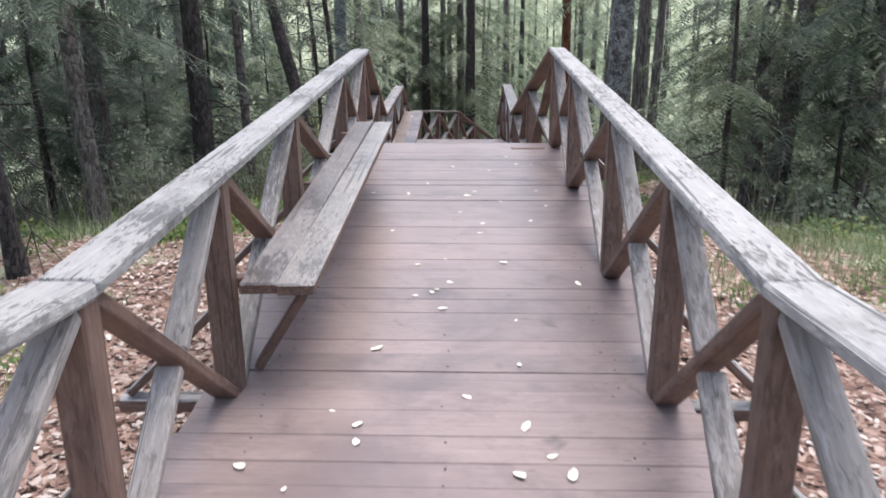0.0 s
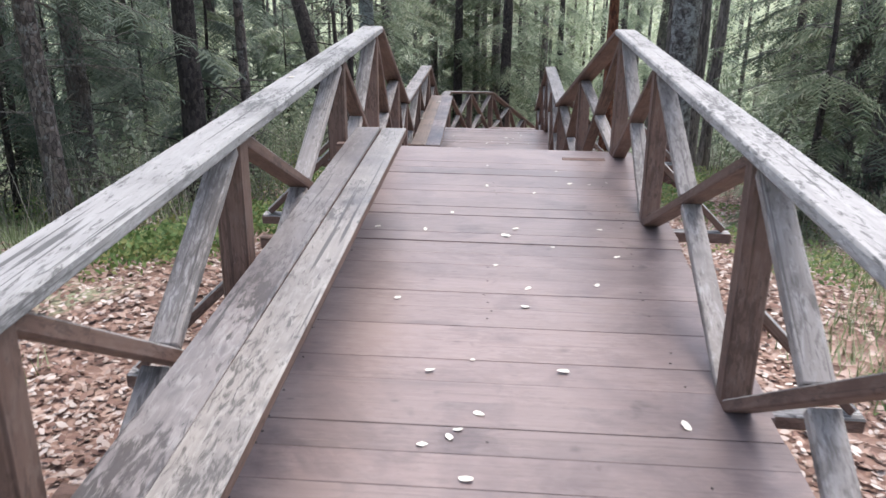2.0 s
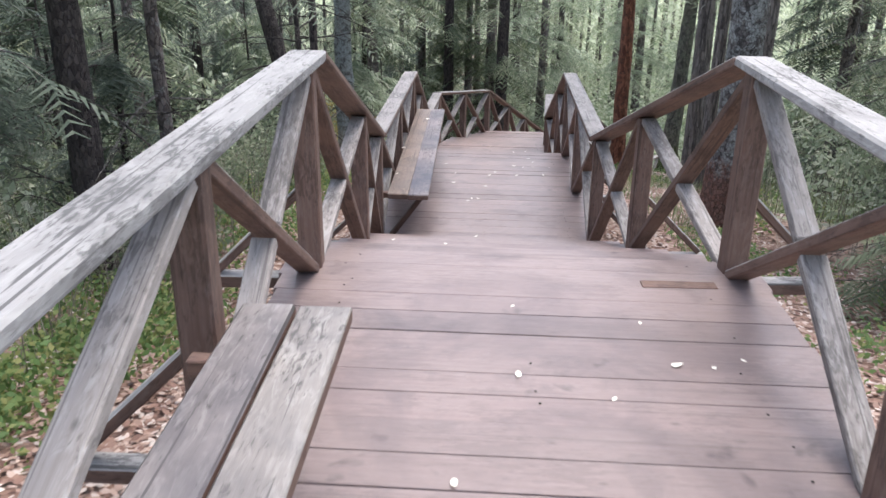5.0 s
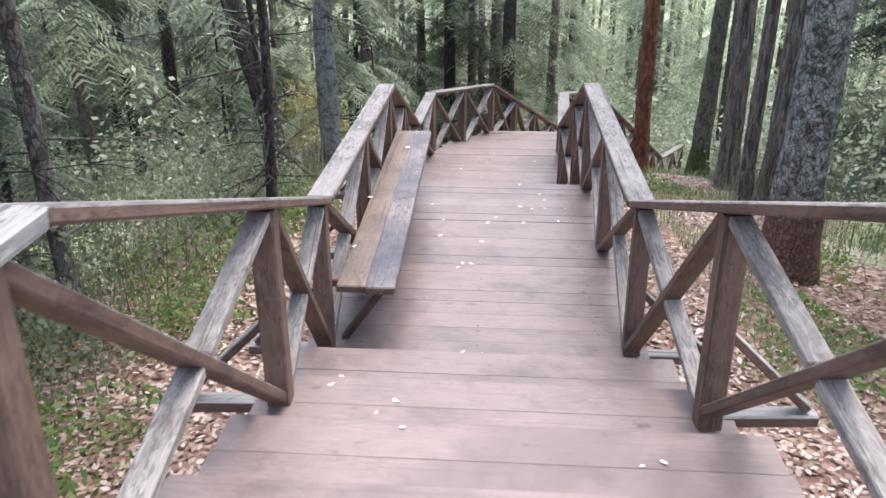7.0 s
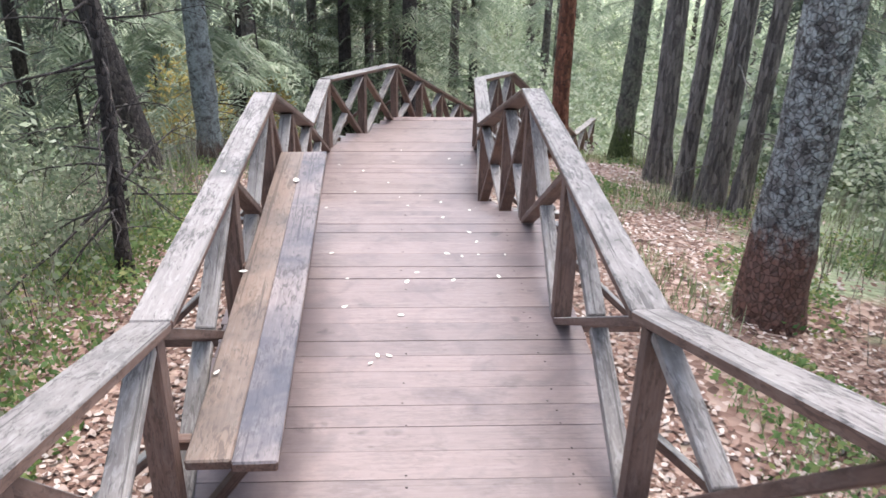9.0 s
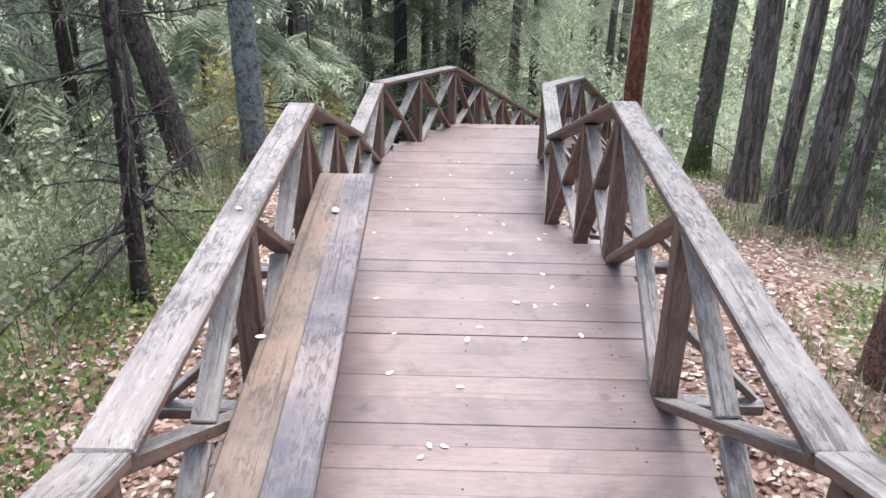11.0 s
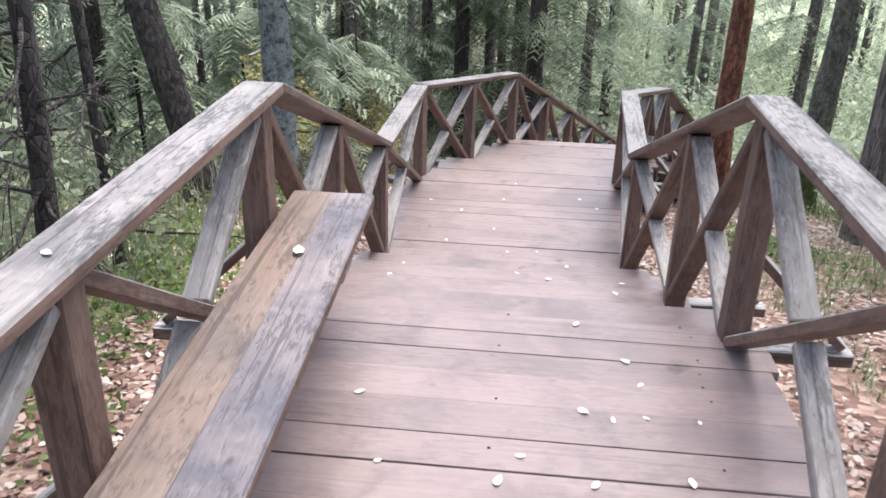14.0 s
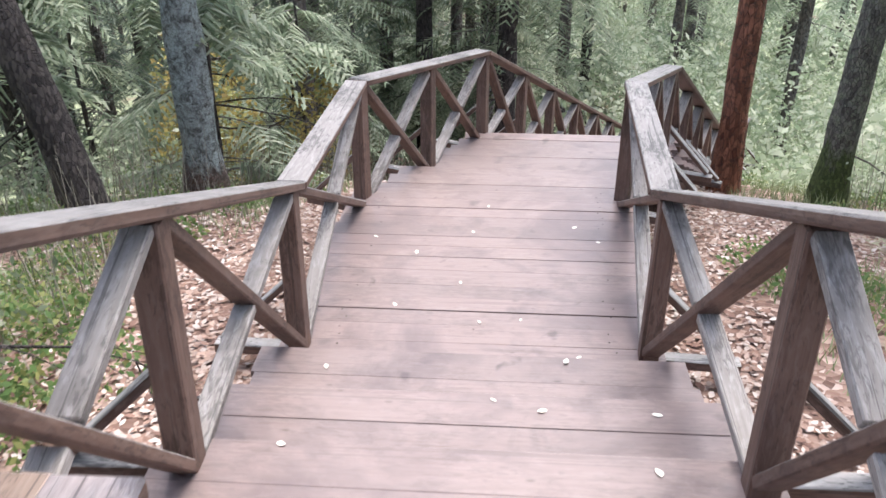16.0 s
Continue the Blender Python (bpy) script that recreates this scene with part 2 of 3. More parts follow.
def box_mesh(name, length, w, h, mats, bevel=0.006, top_slot=True):
    """A timber along local x, from 0 to length, with eased and slightly worn edges; slot 0 sides, slot 1 upper face."""
    bm = bmesh.new()
    bmesh.ops.create_cube(bm, size=1.0)
    for v in bm.verts:
        v.co = Vector(((v.co.x + 0.5) * length, v.co.y * w, v.co.z * h))
    bmesh.ops.bevel(bm, geom=bm.edges[:], offset=bevel, segments=1, affect="EDGES", clamp_overlap=True)
    for v in bm.verts:
        v.co += Vector((0, rng.uniform(-1, 1), rng.uniform(-1, 1))) * bevel * 0.35
    bm.normal_update()
    for f in bm.faces:
        f.material_index = 1 if top_slot and f.normal.z > 0.5 else 0
    return mesh_of(bm, name, *mats)


def along(p0, p1, across=None):
    """The pose with local x from p0 to p1 and local z as near to up as may be."""
    p0, x = Vector(p0), (Vector(p1) - Vector(p0)).normalized()
    y = Vector(across).normalized() if across else Vector((0, 0, 1)).cross(x)
    if y.length < 1e-4:
        y = Vector((-1, 0, 0))
    y = (y - x * y.dot(x)).normalized()
    z = x.cross(y)
    return Matrix.Translation(p0) @ Matrix((x, y, z)).transposed().to_4x4()


def timber(name, p0, p1, w, h, parent, mats=None, across=None, bevel=0.006, label="", top_slot=True):
    mats = mats or (SIDE, TOP)
    length = (Vector(p1) - Vector(p0)).length
    return part(name, box_mesh(name, length, w, h, mats, bevel, top_slot=top_slot), parent, along(p0, p1, across), label)


def lerp(a, b, f):
    return Vector(a) * (1 - f) + Vector(b) * f


# ---- the walk's line: rail corners (inner edge, top), floor levels ----
RAIL_H, RAIL_W, RAIL_T = 0.95, 0.16, 0.045
LEFT = [Vector(p) for p in ((0.76, 0.2, 1.14), (0.73, 2.31, 0.892), (0.605, 8.90, 0.892), (0.449, 12.06, -0.25), (0.44, 15.09, -0.25),
                            (0.381, 18.04, -1.42), (0.428, 19.90, -1.44), (1.29, 22.2, -1.81), (3.83, 29.0, -4.98), (4.9, 31.6, -5.4))]
RIGHT = [Vector(p) for p in ((2.33, 0.2, 1.14), (2.35, 2.34, 0.892), (2.405, 9.0, 0.892), (2.165, 12.12, -0.25), (2.163, 15.25, -0.25),
                             (2.138, 18.07, -1.42), (2.263, 20.03, -1.44), (2.88, 21.75, -1.79), (5.42, 28.4, -4.98), (6.5, 31.0, -5.4))]
POSTS_L = [(0.35,), (0.19, 0.425, 0.745), (0.57,), (0.485,), (0.39,), (), (0.48,), (0.17, 0.33, 0.5, 0.67, 0.83), (0.5,)]
POSTS_R = [(0.35,), (0.18, 0.404, 0.722), (0.525,), (0.49,), (0.345,), (), (0.5,), (0.17, 0.33, 0.5, 0.67, 0.83), (0.5,)]
NAMES = ["upper ramp", "bench landing", "first flight", "second bench landing", "second flight", "lower landing", "bending ramp", "lowest flight", "far walkway"]


def floor_z(y):
    """Height of the walking line under the rails."""
    pts = LEFT
    for a, b in zip(pts, pts[1:]):
        if y <= b.y:
            return a.z + (b.z - a.z) * (y - a.y) / (b.y - a.y) - RAIL_H
    return pts[-1].z - RAIL_H


def walk_x(y):
    return 1.2 + max(0.0, y - 20) * 0.25


GROUND_PROFILE = [(-40, 2.0), (-8, 0.3), (0, -0.35), (5, -0.70), (8, -0.85), (12, -1.62), (15, -1.9), (18, -2.55), (21, -3.1), (24, -4.0), (26, -5.0), (29, -6.5), (33, -7.1), (60, -9.5), (200, -14.0)]


def ground_z(x, y):
    for (y0, z0), (y1, z1) in zip(GROUND_PROFILE, GROUND_PROFILE[1:]):
        if y <= y1:
            f = max(0.0, (y - y0) / (y1 - y0))
            base = z0 + (z1 - z0) * f
            break
    else:
        base = GROUND_PROFILE[-1][1]
    cx = 1.2 + max(0.0, y - 20) * 0.25
    d = x - cx
    side = -0.06 * max(0.0, min(-d, 14) - 2.2) - 0.09 * max(0.0, min(d, 8) - 2.6)
    bumps = 0.10 * noise.noise((x * 0.55, y * 0.55, 3.0)) + 0.04 * noise.noise((x * 1.7, y * 1.7, 9.0))
    return base + side + bumps


# ---- ground ----
def build_ground():
    bm = bmesh.new()
    def axis(lo, hi, step, far):
        vals = list(np.arange(lo, hi + 1e-6, step))
        d, v = step, vals[-1]
        while v < far:
            d *= 1.35
            v += d
            vals.append(v)
        d, v = step, vals[0]
        while v > -far:
            d *= 1.35
            v -= d
            vals.insert(0, v)
        return vals
    xs, ys = axis(-9, 12, 0.3, 900), axis(-3, 36, 0.3, 900)
    grid = [[bm.verts.new((x, y, ground_z(x, y))) for x in xs] for y in ys]
    for r0, r1 in zip(grid, grid[1:]):
        for i in range(len(xs) - 1):
            bm.faces.new((r0[i], r0[i + 1], r1[i + 1], r1[i]))
    for f in bm.faces:
        f.smooth = True
    ob = new("ground", mesh_of(bm, "ground", GROUND))
    tagged(ob, "forest floor of brown fallen leaves, moss and grass", "ground", kind="structure")


build_ground()


# ---- railings ----
BACK = {2: 0.18, 3: 0.10, 4: 0.16, 5: 0.14}  # how far a corner post stands before the bend of its handrail


def railing(corners, posts, sign):
    """One railing per stretch: handrail, posts, crossed braces, struts on outriggers. sign: +1 where outside is +x."""
    for n, (a, b) in enumerate(zip(corners, corners[1:])):
        stretch = thing("railing", (a.x, a.y, a.z - RAIL_H), f"weathered wooden railing with crossed braces along the {NAMES[n]}", "railing", "walkway railings")
        out = Vector((b.y - a.y, -(b.x - a.x), 0)).normalized() * sign
        mid_off = out * (RAIL_W / 2)
        down = Vector((0, 0, -RAIL_T / 2))
        tip = (b - a).normalized() * 0.004
        timber("handrail", a + mid_off + down + tip, b + mid_off + down - tip, RAIL_W, RAIL_T, stretch, (PALE, TOP) if n < 2 else (SIDE, TOP_DARK), bevel=0.008)
        fr = [0.0, *posts[n], 1.0]
        back = (a - corners[n - 1]).normalized() * BACK[n] if n in BACK else Vector()
        ahead = (b - a).normalized() * BACK.get(n + 1, 0.0)
        tops = [lerp(a, b, f) - (back if f == 0 else ahead if f == 1 else Vector()) + out * 0.075 + Vector((0, 0, -RAIL_T)) for f in fr]
        last = n == len(corners) - 2
        for k, top in enumerate(tops[: len(tops) if last else -1]):
            foot = Vector((top.x, top.y, min(ground_z(top.x, top.y), top.z - RAIL_H) - 0.15))
            lean = Vector((rng.uniform(-0.012, 0.012), rng.uniform(-0.015, 0.015), 0))
            timber("post", foot + lean, top, 0.105, 0.10, stretch, (SIDE, SIDE), across=out, bevel=0.007, top_slot=False)
            deck = top.z + RAIL_T - RAIL_H
            beam_z = deck - 0.12
            # outrigger beam end and its strut
            o0, o1 = Vector((top.x, top.y + 0.095, beam_z)) - out * 0.02, Vector((top.x, top.y + 0.095, beam_z)) + out * 0.52
            timber("outrigger", o0, o1, 0.09, 0.06, stretch, (SIDE, TOP))
            s0, s1 = o1 - out * 0.05 + Vector((0, 0, 0.05)), Vector((top.x, top.y + 0.09, deck + 0.34)) + out * 0.05
            timber("strut", s0, s1, 0.075, 0.04, stretch, (SIDE, TOP))
        for p, q in zip(tops, tops[1:]):
            drop = Vector((0, 0, RAIL_H - RAIL_T + 0.005))
            y1 = (q - p).normalized()
            t0, b1 = p + Vector((0, 0, -0.01)) + y1 * 0.05, q - drop - y1 * 0.05
            # the unbroken brace runs from the upper near end to the lower far end
            timber("brace", t0, b1, 0.095, 0.045, stretch, (SIDE, BRACE), bevel=0.005)
            t1, b0 = q + Vector((0, 0, -0.03)) - y1 * 0.05, p - drop + y1 * 0.05
            d = (t1 - b0).normalized() * 0.035
            timber("brace", b0, (b0 + t1) / 2 - d, 0.09, 0.042, stretch, (BRACE, BRACE), bevel=0.005)
            timber("brace", (b0 + t1) / 2 + d, t1, 0.09, 0.042, stretch, (BRACE, BRACE), bevel=0.005)


railing(LEFT, POSTS_L, -1)
railing(RIGHT, POSTS_R, 1)


# ---- benches ----
def bench(near, far, length_label, mats):
    """Two long planks on a cross bearer with a slanted prop at each post. near, far: inner and outer edges of the seat's ends, top."""
    (nl, nr), (fl, fr) = near, far
    nl, nr, fl, fr = (Vector(p) for p in (nl, nr, fl, fr))
    seat = thing("bench", (nl.x, nl.y, nl.z - 0.5), length_label, "bench", "walkway benches")
    for s, extra, top in ((0.25, 0.0, mats[0]), (0.75, 0.02, mats[1])):
        a, b = lerp(nl, nr, s) - Vector((0, extra, 0.025)), lerp(fl, fr, s) - Vector((0, 0, 0.025))
        timber("seat_plank", a, b, (nr - nl).length / 2 - 0.001, 0.048, seat, (SIDE, top), bevel=0.007)
    for f in (0.06, 0.5, 0.94):
        l, r = lerp(nl, fl, f), lerp(nr, fr, f)
        z = Vector((0, 0, -0.075))
        timber("bearer", l + z - Vector((0.08, 0, 0)), r + z - Vector((0.04, 0, 0)), 0.05, 0.05, seat, (SIDE, SIDE))
        timber("prop", Vector((l.x - 0.02, l.y + 0.06, l.z - 0.5)), Vector((r.x - 0.05, r.y + 0.06, r.z - 0.07)), 0.075, 0.04, seat, (SIDE, SIDE))


bench(((0.725, 3.47, 0.447), (1.027, 3.49, 0.447)), ((0.67, 7.25, 0.447), (0.987, 7.25, 0.447)), "long grey weathered two-plank bench fixed along the railing", (BENCH_DUSK, BENCH_GREY))
bench(((0.483, 11.85, -0.722), (0.829, 11.86, -0.722)), ((0.428, 15.19, -0.715), (0.758, 15.185, -0.715)), "long brown two-plank bench with dark stains along the railing", (BENCHTOP, BENCH_STAINED))


# ---- trees ----
def ring_tube(bm, path, radii, sides=10, rough=0.0, seed=0.0, slot=0):
    """A tube along points, with uneven sides."""
    rings = []
    for k, (p, r) in enumerate(zip(path, radii)):
        d = (path[min(k + 1, len(path) - 1)] - path[max(k - 1, 0)]).normalized()
        u = d.orthogonal().normalized() if abs(d.z) < 0.5 else Vector((1, 0, 0)).cross(d).normalized()
        v = d.cross(u)
        ring = []
        for s in range(sides):
            an = 2 * math.pi * s / sides
            rr = r * (1 + rough * noise.noise((math.cos(an) * 1.5 + seed, math.sin(an) * 1.5, k * 0.7 + seed)))
            ring.append(bm.verts.new(p + (u * math.cos(an) + v * math.sin(an)) * rr))
        rings.append(ring)
    for a, b in zip(rings, rings[1:]):
        for s in range(sides):
            f = bm.faces.new((a[s], a[(s + 1) % sides], b[(s + 1) % sides], b[s]))
            f.smooth, f.material_index = True, slot
    return rings


def spray(verts, faces, tip, way, size, r, droop=0.35, width=0.16):
    """A flat spruce spray: a rib with narrow leaflets on both sides."""
    way = way.normalized()
    side = way.cross(Vector((0, 0, 1)))
    side = side.normalized() if side.length > 0.01 else Vector((1, 0, 0))
    n = 7
    for k in range(n):
        f = (k + 0.5) / n
        base = tip + way * size * f + Vector((0, 0, -droop * size * f * f))
        ln = size * 0.45 * (1 - 0.6 * f) * r.uniform(0.7, 1.2)
        for s in (-1, 1):
            end = base + side * s * ln + way * ln * 0.55 + Vector((0, 0, -ln * r.uniform(0.05, 0.6)))
            w = way * size * width * 0.5
            i = len(verts)
            verts.extend((base - w * 0.5, base + w * 0.6, end + w * 0.15, end - w * 0.2))
            faces.append((i, i + 1, i + 2, i + 3))


def trunk_path(x, y, h, lean, bend, r):
    z0 = ground_z(x, y) - 0.15
    pts, k = [], 12
    for i in range(k + 1):
        f = i / k
        sway = Vector((noise.noise((x, y, f * 2.5)), noise.noise((y, x, f * 2.5 + 7)), 0)) * bend * f
        pts.append(Vector((x + lean[0] * f * h, y + lean[1] * f * h, z0 + h * f)) + sway)
    return pts


def tree(x, y, radius, h=9.0, lean=(0, 0), mat=None, foliage=None, start=2.5, reach=1.6, dead=10, dense=1.0, label="tall spruce trunk with dead lower twigs", seed=0, bend=0.25, dead_from=0.6, dead_len=1.5, zone=3.2, upper=1.1):
    """A spruce: flared trunk, bare lower twigs, and, where foliage is given, drooping limbs of sprays, thickest in the first metres."""
    r = random.Random(seed * 131 + 5)
    mat = mat or BARK
    foot = ground_z(x, y)
    t = thing("tree", (x, y, foot), label, "tree", "forest trees")
    loc = [p - Vector((x, y, foot)) for p in trunk_path(x, y, h, lean, bend, r)]
    bm = bmesh.new()
    radii = [radius * ((1.5 if i == 0 else 1.05) - 0.8 * (i / 12) ** 1.3) for i in range(13)]
    fine, fr = [], []
    for i in range(12):
        for s in range(3):
            fine.append(lerp(loc[i], loc[i + 1], s / 3))
            fr.append(radii[i] + (radii[i + 1] - radii[i]) * s / 3)
    ring_tube(bm, fine, fr, 14, 0.16, seed)
    part("trunk", mesh_of(bm, "trunk", mat), t)
    at = lambda f: lerp(loc[min(int(f * 12), 11)], loc[min(int(f * 12), 11) + 1], f * 12 - min(int(f * 12), 11))
    bm = bmesh.new()
    for n in range(dead):
        f = r.uniform(dead_from / h, min(1.0, (start + 1.5) / h))
        an, ln = r.uniform(0, 6.28), r.uniform(0.25, 1.0) * dead_len
        pts = [at(f)]
        d = Vector((math.cos(an), math.sin(an), r.uniform(-0.25, 0.25)))
        for s in range(4):
            d = (d + Vector((r.uniform(-0.25, 0.25), r.uniform(-0.25, 0.25), r.uniform(-0.22, 0.12)))).normalized()
            pts.append(pts[-1] + d * ln / 4)
            for _ in range(2 if s else 0):
                e = (d + Vector((r.uniform(-1, 1), r.uniform(-1, 1), r.uniform(-0.7, 0.2)))).normalized()
                ring_tube(bm, [pts[-1], pts[-1] + e * ln * 0.14, pts[-1] + e * ln * 0.3 + Vector((0, 0, -0.04))], [0.006, 0.004, 0.002], 3)
        ring_tube(bm, pts, [0.014, 0.012, 0.009, 0.006, 0.003], 4)
    if dead:
        tagged(part("bare_branchwork", mesh_of(bm, "bare_branchwork", BARK_DARK if mat == BARK_DARK else BARK_TWIG), t, label="thin bare twigs"), kind="stuff")
    if foliage:
        bm = bmesh.new()
        verts, faces = [], []
        zone = min(max(zone, 0.8 - foot - start), h - start)
        wide = 1.6 if y > 19 else 1.0
        low, high = int(zone * 8 * dense / (1.25 if wide > 1 else 1)), int(max(0, h - start - zone) * upper)
        for n in range(low + high):
            high_up = n >= low
            z = start + zone * r.random() if not high_up else start + zone + (h - start - zone) * (n - low + r.random()) / max(high, 1)
            f = min(z / h, 0.985)
            an = r.uniform(0, 6.28)
            ln = max(0.25, reach * (1.15 - 0.95 * (z - start) / (h - start)) * r.uniform(0.55, 1.1))
            d = Vector((math.cos(an), math.sin(an), r.uniform(-0.15, 0.15)))
            p0 = at(f)
            pts = [p0 + d * ln * s / 4 + Vector((0, 0, -0.28 * ln * (s / 4) ** 2)) for s in range(5)]
            ring_tube(bm, pts, [0.013, 0.010, 0.008, 0.006, 0.003], 3)
            steps = 4 if high_up else 8 if wide == 1 else 6
            for s in range(2, steps + 1):
                g = s / steps
                base = p0 + d * ln * g + Vector((0, 0, -0.28 * ln * g * g))
                for side in (-1, 1):
                    w = (d + Vector((-d.y, d.x, 0)) * side * r.uniform(0.4, 1.4) + Vector((0, 0, r.uniform(-1.1, 0.0)))).normalized()
                    spray(verts, faces, base, w, r.uniform(0.2, 0.4) * (1.9 if high_up else wide), r)
        tagged(part("branchwork", mesh_of(bm, "branchwork", BARK_TWIG), t), kind="stuff")
        me = bpy.data.meshes.new("crown")
        me.from_pydata([tuple(v) for v in verts], [], faces)
        me.materials.append(foliage)
        part("crown", me, t, label="drooping green spruce sprays")
    return t


SPRUCE = "grey-brown spruce trunk with dead lower twigs"
MOSSY = "spruce trunk green with moss at its foot"
# trees beside the walk, whose feet are seen
# The thick trunk's crown, above the view, is added to shade the second deck.
tree(4.12, 14.82, 0.205, 14, (-0.005, 0.0), BARK_LICHEN, NEEDLE, 4.6, 2.6, 3, 0.6, "thick spruce trunk with pale lichen above a reddish foot", 1, dead_from=4, zone=3.0, upper=1.5)
tree(5.2, 21.0, 0.17, 10, (-0.02, 0.02), BARK_FURROW, NEEDLE, 4.6, 1.4, 3, 0.5, SPRUCE, 3, 0.1)
tree(5.0, 19.4, 0.105, 10, (0.01, 0.0), BARK_FURROW, None, 4.5, 1.6, 3, 0.8, SPRUCE, 4, 0.1)
tree(5.27, 19.1, 0.155, 10, (0.015, 0.0), BARK_FURROW, NEEDLE, 4.6, 1.4, 3, 0.5, "spruce trunk with deeply furrowed bark", 5, 0.1)
tree(5.5, 18.75, 0.11, 10, (0.035, 0.0), BARK_FURROW, None, 4.5, 1.7, 3, 0.8, SPRUCE, 19, 0.1)
tree(4.2, 23.8, 0.155, 11, (-0.01, 0.0), BARK_RED, None, 8, 1.0, 2, 0.5, "straight pine trunk with reddish-brown bark", 6, 0.06, 4)
tree(5.2, 23.2, 0.17, 10, (0.04, 0.02), BARK_MOSS, NEEDLE_LIT, 4.0, 1.6, 3, 0.8, "leaning trunk green with moss at its foot", 7, 0.1)
tree(-0.97, 15.6, 0.06, 6.0, (0.0, 0.02), BARK_DARK, None, 2.6, 0.8, 36, 0.5, "thin dead dark trunk with bare twigs", 8, 0.25)
tree(-1.4, 17.1, 0.045, 6.0, (-0.02, 0.0), BARK_DARK, None, 2.6, 0.8, 28, 0.5, "thin dead dark trunk with bare twigs", 9, 0.25)
tree(-2.14, 20.6, 0.17, 9.0, (-0.22, 0.02), BARK_DARK, None, 4.5, 1.6, 6, 0.6, "leaning spruce trunk with dark bark", 11, 0.2)
tree(-1.68, 22.1, 0.19, 10, (-0.01, 0.0), BARK_GREY, NEEDLE, 3.4, 1.7, 5, 0.9, "grey lichen-covered spruce trunk", 12, 0.1)
tree(-1.9, 28.0, 0.19, 10, (-0.02, 0.0), BARK, NEEDLE_LIT, 2.4, 1.9, 8, 1.0, SPRUCE, 13, 0.15)
tree(-2.17, 12.05, 0.14, 11.0, (-0.015, 0.0), BARK_DARK, NEEDLE_DARK, 3.0, 2.6, 20, 0.9, "dark spruce trunk with bare twigs", 14, 0.1)
tree(-1.75, 12.9, 0.07, 9.0, (-0.02, 0.0), BARK, NEEDLE_DARK, 3.2, 1.2, 18, 0.8, SPRUCE, 20, 0.1)
tree(-2.98, 10.24, 0.11, 9.0, (-0.035, 0.0), BARK, NEEDLE_DARK, 2.6, 1.6, 20, 0.9, SPRUCE, 15, 0.1)
tree(-2.3, 7.12, 0.07, 9.0, (-0.04, 0.0), BARK_DARK, NEEDLE_DARK, 2.6, 1.5, 18, 0.9, SPRUCE, 16, 0.1)
tree(6.01, 13.44, 0.13, 9.0, (0.02, 0.0), BARK, NEEDLE, 2.0, 1.7, 12, 0.9, SPRUCE, 17, 0.1)
tree(6.35, 13.25, 0.15, 9.0, (0.05, 0.0), BARK, NEEDLE, 1.8, 1.9, 12, 1.0, SPRUCE, 18, 0.1)
tree(7.3, 12.4, 0.10, 8.0, (0.0, 0.0), BARK, NEEDLE_DARK, 0.9, 1.9, 12, 1.1, "spruce with long drooping branches over the slope", 21, 0.1, zone=4.0)
tree(8.4, 15.0, 0.12, 9.0, (0.0, 0.0), BARK_DARK, NEEDLE, 0.8, 2.0, 12, 1.1, "spruce with long drooping branches over the slope", 22, 0.1, zone=4.5)
tree(7.4, 16.6, 0.10, 9.0, (0.01, 0.0), BARK, NEEDLE, 0.9, 1.9, 10, 1.1, "spruce with long drooping branches over the slope", 23, 0.1, zone=4.5)
for x, y, n in ((9.2, 18.5, 24), (10.6, 20.5, 25), (8.7, 13.4, 26), (11.8, 17.0, 27), (7.9, 21.4, 28), (8.9, 23.4, 29), (10.2, 25.6, 30)):
    tree(x, y, 0.12, 9.0, (0.0, 0.0), BARK, NEEDLE if n % 2 else NEEDLE_DARK, 0.7, 2.0, 10, 1.1, "spruce with long drooping branches over the slope", n, 0.1, zone=4.5)
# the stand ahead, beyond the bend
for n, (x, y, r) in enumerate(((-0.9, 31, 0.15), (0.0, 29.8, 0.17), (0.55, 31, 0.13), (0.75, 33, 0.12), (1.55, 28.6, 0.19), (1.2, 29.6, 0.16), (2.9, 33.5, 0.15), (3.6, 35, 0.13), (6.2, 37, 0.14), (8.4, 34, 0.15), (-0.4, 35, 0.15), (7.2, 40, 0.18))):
    tree(x, y, r, 13, (0, 0), (BARK, BARK_DARK, BARK)[n % 3], NEEDLE_LIT if n > 5 else NEEDLE, 0.9 + 0.35 * (n % 5), 1.7, 9, 0.8, SPRUCE, 40 + n, 0.15, zone=5.0)


# the wood to both sides
def stand(count, near, far, y0, y1, sides, seed, gap):
    r, got = random.Random(seed), []
    while len(got) < count:
        y = r.uniform(y0, y1)
        x = 1.2 + max(0.0, y - 20) * 0.25 + r.choice(sides) * r.uniform(near, far)
        if all((x - a) ** 2 + (y - b) ** 2 > gap * gap for a, b in got):
            got.append((x, y))
    return got, r


def clearing(x, y):
    """The open, brightly lit ground beside the lower flights."""
    return y > 19 and x > walk_x(y) + 3.0


